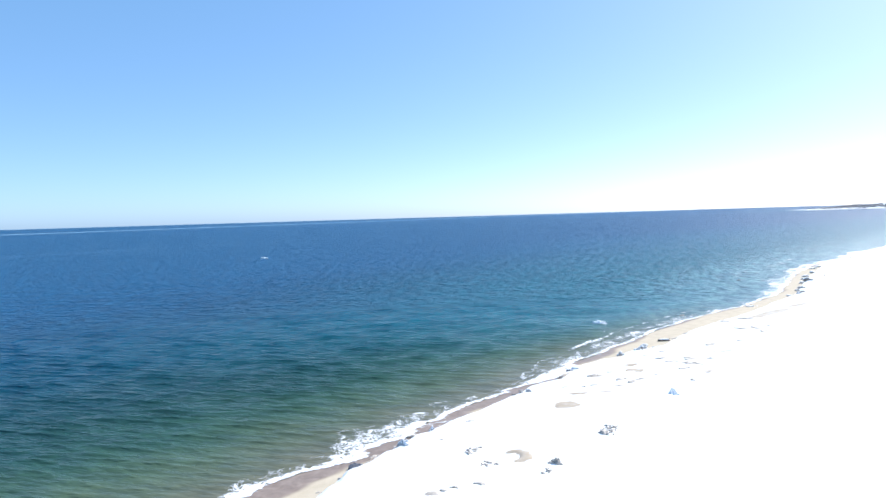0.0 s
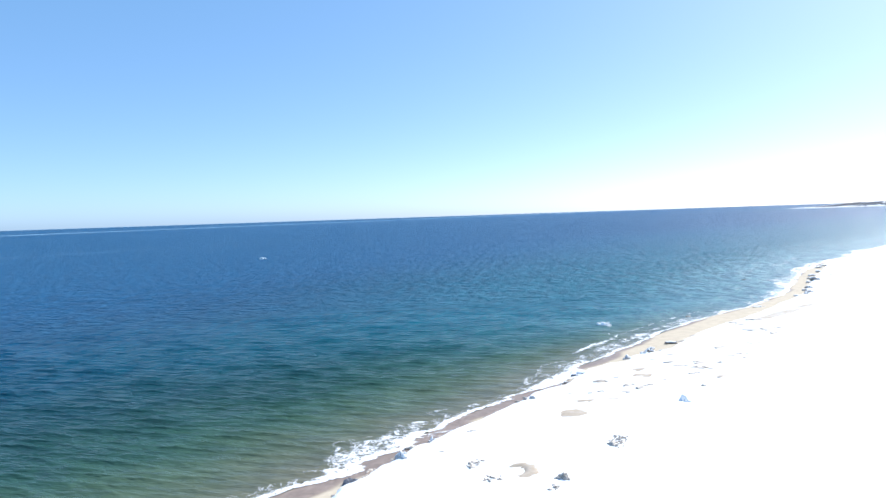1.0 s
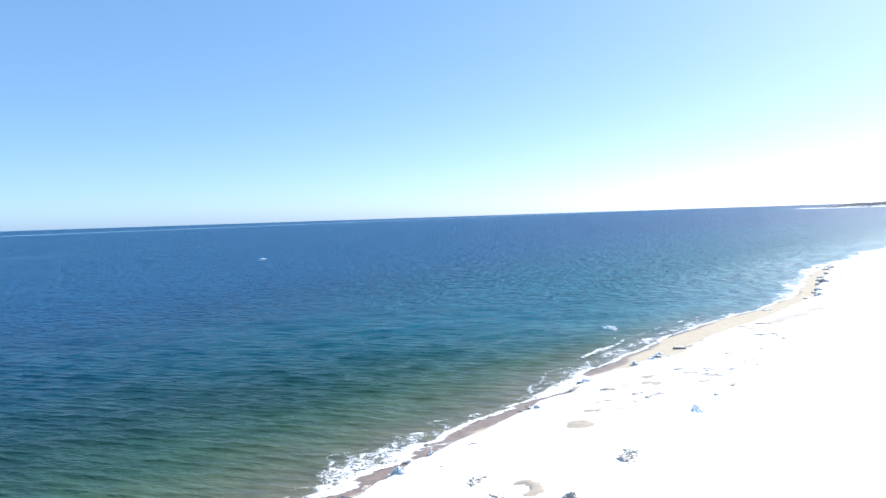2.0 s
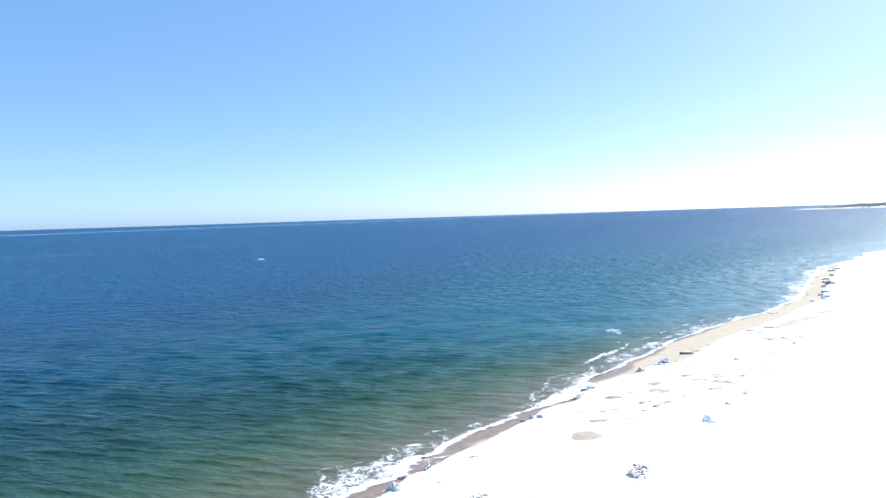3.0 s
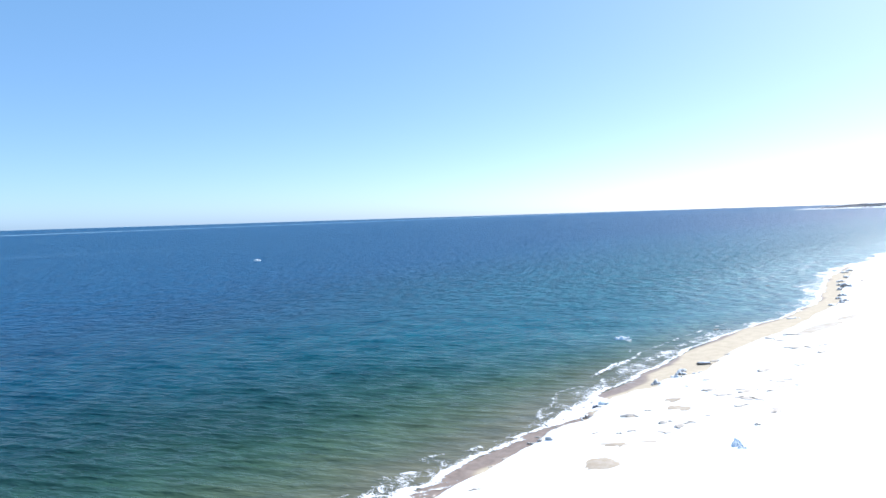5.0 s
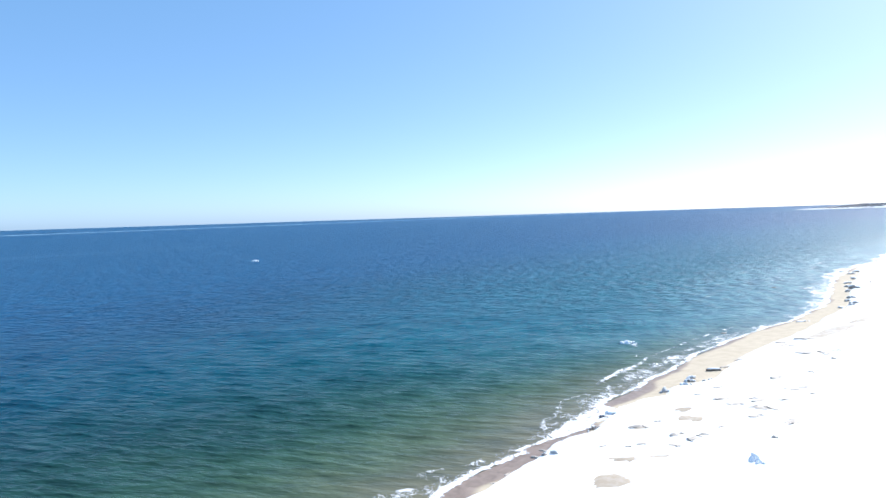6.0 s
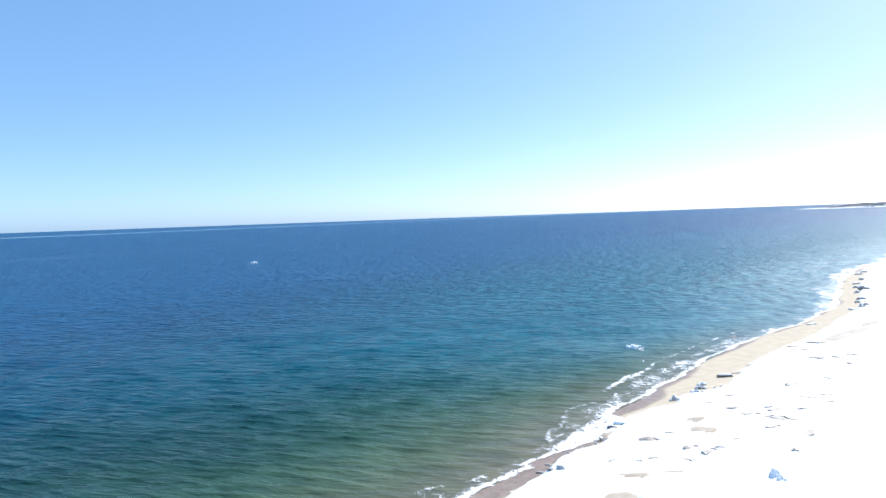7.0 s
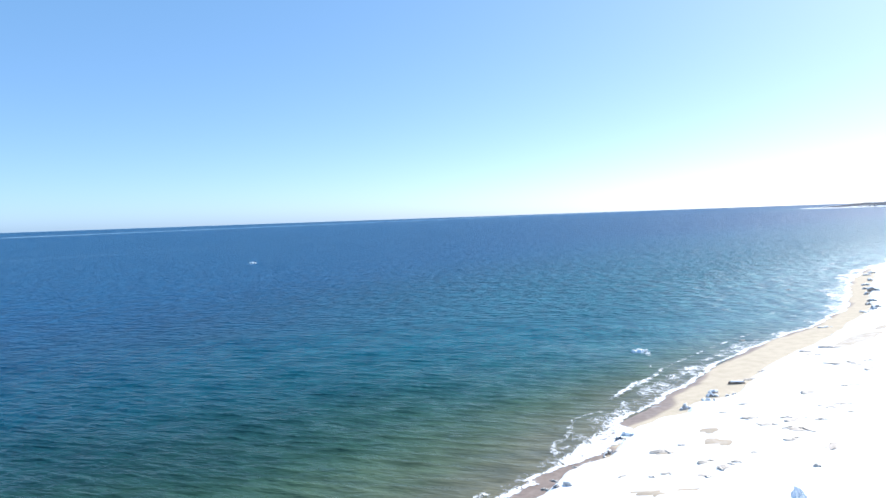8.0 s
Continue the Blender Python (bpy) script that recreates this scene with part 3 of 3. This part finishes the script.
for k, (x, y, w, h) in enumerate(HUMPS + HUMPS_NEAR + HUMPS_FAR):
    word = "small low" if w < 0.6 else "long low" if w > 1.25 else "rough wind-cut"
    if y > 88:
        w, h = w * 1.5, h * 1.3
    snow_lump(x, y, (w, w * rng.uniform(0.35, 0.6), h), 40 + k, rng.uniform(-25, 35), word + " hump of crusted white snow on the beach", "snow humps on the beach")

# clods broken off along the snow's edge
for k in range(16):
    y = 42.5 + 2.2 * k + rng.uniform(-0.7, 0.7)
    x = float(snow_x(np.array([y]))[0]) + rng.uniform(-0.1, 0.5)
    w = rng.uniform(0.3, 0.65)
    snow_lump(x, y, (w, w * 0.6, w * 0.5), 120 + k, rng.uniform(-60, 60), "small broken clod at the edge of the beach snow", "clods along the snow edge")

# the larger heaps that stand out of the snow
def heap(x, y, pieces, seed, label, small=0, spread=(0, 0), lean=0.0, squash=0.62, mat=None):
    base = new("snow_heap")
    rest(base, x, y, 0, 0.0)
    rnd = random.Random(seed)
    for k, (dx, dy, w, d, h) in enumerate(pieces):
        ob = part("snow_clod", block_mesh((w * (1.3 - 0.3 * squash), d, h * squash), seed + k, 0.06, 0.7), mat or GREY_CRUST, base)
        ob.matrix_basis = pose(dx, dy, ground_z(x + dx, y + dy) - ground_z(x, y) - 0.05, rnd.uniform(-16, 16), rnd.uniform(-16, 16), rnd.uniform(-60, 60))
    for k in range(small):          # crumbs between the larger clods
        a, f = rnd.uniform(0, 2 * math.pi), rnd.uniform(0.35, 1.0)
        dy = spread[1] * f * math.sin(a)
        dx = spread[0] * f * math.cos(a) + lean * dy
        w = rnd.uniform(0.22, 0.46)
        ob = part("snow_clod", block_mesh((w, w * rnd.uniform(0.6, 1.0), w * rnd.uniform(0.25, 0.5)), seed + 100 + k, 0.06, 0.7), GREY_CRUST, base)
        ob.matrix_basis = pose(dx, dy, ground_z(x + dx, y + dy) - ground_z(x, y) - 0.04, rnd.uniform(-16, 16), rnd.uniform(-16, 16), rnd.uniform(-90, 90))
    return tagged(base, label, "snow heap")


heap(12.4, 51.0, [(-0.6, -0.6, 1.0, 0.8, 0.62), (-0.25, -0.15, 0.5, 0.5, 0.32), (0.1, 0.1, 0.5, 0.4, 0.3), (0.25, 0.55, 0.55, 0.4, 0.32), (0.6, 0.85, 0.6, 0.4, 0.38), (-0.1, 0.5, 0.4, 0.3, 0.25), (-0.45, 0.1, 0.4, 0.35, 0.3), (0.35, 0.2, 0.4, 0.35, 0.25), (0.85, 0.45, 0.4, 0.3, 0.22), (0.1, -0.45, 0.45, 0.4, 0.3), (1.0, 1.05, 0.35, 0.3, 0.2)], 201, "long heap of broken snow clods on the white beach", 22, (0.75, 1.5), 0.35)
heap(1.1, 47.8, [(-0.35, 0, 0.5, 0.45, 0.32), (0.1, 0.1, 0.55, 0.4, 0.3), (0.3, 0.5, 0.4, 0.3, 0.22), (0.05, -0.3, 0.4, 0.3, 0.2), (-0.15, 0.35, 0.45, 0.35, 0.28), (-0.6, -0.25, 0.35, 0.3, 0.2), (0.55, 0.75, 0.3, 0.25, 0.18)], 211, "rough heap of small crusted snow clods", 14, (0.6, 0.95), 0.1)
heap(21.3, 61.4, [(0, 0, 0.75, 0.7, 0.75), (0.15, -0.45, 0.65, 0.7, 0.5), (-0.25, -0.2, 0.5, 0.5, 0.4), (0.3, -0.8, 0.4, 0.4, 0.25)], 221, "pointed snow heap with a blue shaded side", squash=1.0, mat=SNOW)
heap(2.3, 45.0, [(-0.4, -0.1, 0.5, 0.4, 0.26), (0, 0.15, 0.6, 0.4, 0.34), (0.4, -0.05, 0.5, 0.4, 0.3), (-0.7, -0.15, 0.3, 0.25, 0.15)], 241, "low curved heap of crusted snow clods", 11, (0.75, 0.7), 0.1)
heap(6.1, 43.2, [(-0.3, -0.3, 0.4, 0.35, 0.3), (0.05, 0, 0.45, 0.4, 0.32), (0.35, 0.15, 0.35, 0.3, 0.24), (0, 0.35, 0.3, 0.25, 0.22)], 251, "small heap of grey snow clods", 6, (0.4, 0.5))
heap(7.0, 44.7, [(0, 0, 0.75, 0.6, 0.6), (0.12, -0.35, 0.6, 0.55, 0.5), (-0.45, -0.1, 0.45, 0.4, 0.25)], 243, "upright pointed snow clod with a dark shaded side", squash=0.9)

# ---- ice blocks along the snow's edge ----
ice_block(-8.0, 46.4, (1.5, 1.1, 0.6), 301, 20, "large ice block coloured dark for the shade under the snow edge", SHADED_ICE, 0.0)
ice_block(-4.6, 50.6, (1.5, 0.9, 0.55), 302, -15, "bluish grey ice block leaning out of the snow edge", ICE, 0.14)
ice_block(-2.3, 54.5, (0.8, 0.6, 0.4), 303, 30, "ice block half buried in snow, coloured dark for shade", SHADED_ICE, 0.04)
ice_block(6.7, 64.5, (0.6, 0.4, 0.3), 304, 10, "small dark ice block at the snow's edge", DIRTY_ICE, 0.05, "ice blocks at the snow edge")
ice_block(7.5, 64.6, (0.8, 0.4, 0.28), 305, -30, "thin tilted ice slab at the snow's edge", ICE, 0.05, "ice blocks at the snow edge")
ice_block(11.8, 70.8, (0.7, 0.6, 0.45), 306, 10, "dark broken ice block beside the sand", DIRTY_ICE, 0.04, "ice blocks at the snow edge")
ice_block(11.3, 70.3, (0.5, 0.4, 0.3), 307, 50, "small dark ice block beside the sand", DIRTY_ICE, 0.04, "ice blocks at the snow edge")
ice_block(13.2, 73.7, (1.0, 0.6, 0.4), 308, 35, "ice block at the swash, coloured dark for a shaded cavity", SHADED_ICE, 0.04)
ice_block(14.4, 74.6, (1.5, 0.9, 0.42), 309, -25, "bluish ice block under a thick snow cap", ICE, 0.12)
ice_block(21.4, 81.0, (1.5, 1.0, 0.5), 310, 25, "blue shaded ice block at the corner of the snow", ICE, 0.12)
PILE = "ice blocks piled on the sand"
ice_block(25.3, 84.5, (1.3, 0.8, 0.36), 311, 5, "dark ice block with snow on top, lying on sand", DIRTY_ICE, 0.1, PILE)
ice_block(25.9, 85.7, (1.2, 0.9, 0.5), 316, 30, "snow-capped ice block standing on the sand", DIRTY_ICE, 0.14, PILE)
ice_block(26.6, 83.9, (0.8, 0.6, 0.35), 313, -20, "low dark ice block in the pile", DIRTY_ICE, 0.08, PILE)
ice_block(24.2, 82.6, (1.4, 0.5, 0.3), 314, -18, "flat dark ice slab at the snow's edge", DIRTY_ICE, 0.08, PILE)
ice_block(27.7, 84.6, (0.6, 0.5, 0.3), 315, 0, "small dark ice block at the snow's edge", DIRTY_ICE, 0.06, PILE)
ROW = "ice blocks along the far beach"
for k, (x, y, w, h) in enumerate([(69.4, 129.6, 2.8, 0.5), (71.6, 130.6, 1.2, 0.7), (73.3, 132.6, 2.0, 0.7), (75.4, 137.5, 1.7, 0.8), (77.7, 140.1, 1.8, 0.9), (83.0, 150.2, 2.0, 0.9),
                                  (86.4, 153.6, 2.8, 1.1), (88.0, 158.0, 2.0, 0.8), (91.8, 164.3, 2.6, 1.0), (98.1, 172.1, 3.4, 1.0), (105.0, 183.5, 3.0, 0.7), (109.5, 188.3, 3.6, 0.8), (107.0, 190.5, 2.4, 0.8)]):
    word = "long flat" if w / h > 3.9 else "large grey" if h > 0.85 else "grey"
    ice_block(x, y, (w, w * 0.5, h * 0.72), 330 + k, rng.uniform(-30, 30), word + " ice block with a snow cap on the sand", DIRTY_ICE, 0.1, ROW)
ice_block(56.0, 118.0, (2.4, 0.8, 0.25), 350, 3, "flat sandy ice slab at the waterline", DIRTY_ICE, 0.05)
ice_block(85.1, 158.6, (1.6, 0.5, 0.2), 351, 5, "thin ice slab on wet sand", DIRTY_ICE, 0.0)
ice_block(40.3, 111.2, (1.0, 0.7, 0.22), 352, 15, "dark rounded ice block washed by the foam", DIRTY_ICE, 0.0, level=0.02)
ice_block(73.5, 162.0, (1.2, 0.7, 0.2), 353, -10, "dark rounded ice block lying in the surf", DIRTY_ICE, 0.0, level=0.02)


# ---- ice floes on the sea ----
def floe(x, y, size, seed, turn, label):
    ob = part("ice_floe", block_mesh(size, seed), SNOW)
    ob.matrix_basis = pose(x, y, 0.0, 0, 0, turn)
    return tagged(ob, label, "ice floe")


floe(24.4, 106.0, (2.2, 1.5, 0.5), 401, 8, "white snow-topped ice floe drifting near the beach")
floe(25.2, 105.0, (1.0, 0.7, 0.25), 402, 30, "small white ice floe beside a larger one")
# foam trailing from the larger floe
Yg, Wg = np.meshgrid(np.linspace(95.5, 106.2, 90), np.linspace(-1.0, 1.0, 24), indexing="ij")
u = (Yg - 95.5) / 10.7
Xg = 22.4 + 2.6 * u + 0.9 * np.sin(np.pi * u) + 0.2 * vnoise(Yg / 0.9, Yg * 0, 98) + Wg
wake = 0.8 * np.exp(-(Wg / (0.26 + 0.25 * u * u)) ** 2) * (0.5 + 0.25 * u + 0.35 * vnoise(Yg / 1.1, Yg * 0, 99))
tagged(sheet("wake_foam", Xg, Yg, 0.13 + 0 * Xg, FOAM, [("froth", wake)], keep=wake > 0.08), "thin white foam trailing from an ice floe", "foam", kind="stuff")
floe(-93.3, 306.0, (3.4, 2.6, 0.95), 403, 4, "white ice floe drifting far out on the sea")


# ---- driftwood ----
def driftwood_log(x, y, length, radius, turn, label):
    bm = bmesh.new()
    rings, seg = 14, 12
    grid = []
    for i in range(rings + 1):
        u = i / rings
        r = radius * (1 - 0.3 * u) * (0.75 if i in (0, rings) else 1)
        grid.append([bm.verts.new(((u - 0.5) * length, 0.06 * math.sin(u * 5) + r * math.cos(a) * (1 + 0.1 * noise.noise((u * 4, a, 0))),
                                   r + r * math.sin(a) * (1 + 0.1 * noise.noise((u * 4, a, 3))))) for a in [2 * math.pi * j / seg for j in range(seg)]])
    for i in range(rings):
        for j in range(seg):
            bm.faces.new((grid[i][j], grid[i][(j + 1) % seg], grid[i + 1][(j + 1) % seg], grid[i + 1][j]))
    bm.faces.new(grid[0])
    bm.faces.new(list(reversed(grid[-1])))
    bmesh.ops.recalc_face_normals(bm, faces=bm.faces)
    ob = part("driftwood_log", bm, WOOD)
    rest(ob, x, y, turn, 0.03)
    stub = bmesh.new()
    bmesh.ops.create_cone(stub, cap_ends=True, segments=8, radius1=radius * 0.4, radius2=radius * 0.2, depth=radius * 2.4)
    st = part("branch_stub", stub, WOOD, ob)
    st.matrix_basis = pose(length * 0.42, 0.05, radius * 1.9, 25, 30, 0)
    cap = bmesh.new()
    bmesh.ops.create_icosphere(cap, subdivisions=3, radius=1.0)
    for v in cap.verts:
        d = v.co.normalized()
        v.co = Vector((d.x * length * 0.46, d.y * radius * 0.95, radius * 1.65 + max(-0.2, d.z) * radius * 0.75 * (1 + 0.4 * noise.noise(d * 4))))
    part("snow_cap", cap, SNOW, ob, "thin snow lying on the log")
    return tagged(ob, label, "driftwood")


driftwood_log(29.6, 88.6, 1.7, 0.16, -4, "dark driftwood log with snow on top, lying on sand")

# ---- scrub on the far headland, joined: too many to count ----
rnd = random.Random(77)
template = bmesh.new()
bmesh.ops.create_icosphere(template, subdivisions=1, radius=1.0)
tv = np.array([v.co[:] for v in template.verts])
tf = np.array([[v.index for v in f.verts] for f in template.faces])
template.free()
verts, faces = [], []
for k in range(5200):
    x = rnd.uniform(1095, 1620)
    y = rnd.uniform(1765, 1985)
    if x - float(shore_x(np.array([y]))[0]) < 16 or noise.noise((x / 45, y / 30, 0)) < -0.5 + max(0, x - 1225) * 0.009:
        continue
    z = float(sand_z(np.array([x]), np.array([y]))[0])
    s = rnd.uniform(0.9, 2.4) * min(1.0, 0.35 + (x - 1090) / 150)
    jitter = np.array([[rnd.uniform(0.7, 1.25)] for _ in tv])
    faces.append(tf + len(verts) * len(tv))
    verts.append(tv * jitter * [s * 1.5, s * 1.2, s * 0.8] + [x, y, z + s * 0.35])
me = bpy.data.meshes.new("scrub")
me.from_pydata(np.concatenate(verts).tolist(), [], np.concatenate(faces).tolist())
me.materials.append(SCRUB)
tagged(new("scrub", me), "dark leafless scrub covering the snowy headland dunes", "scrub", kind="stuff")
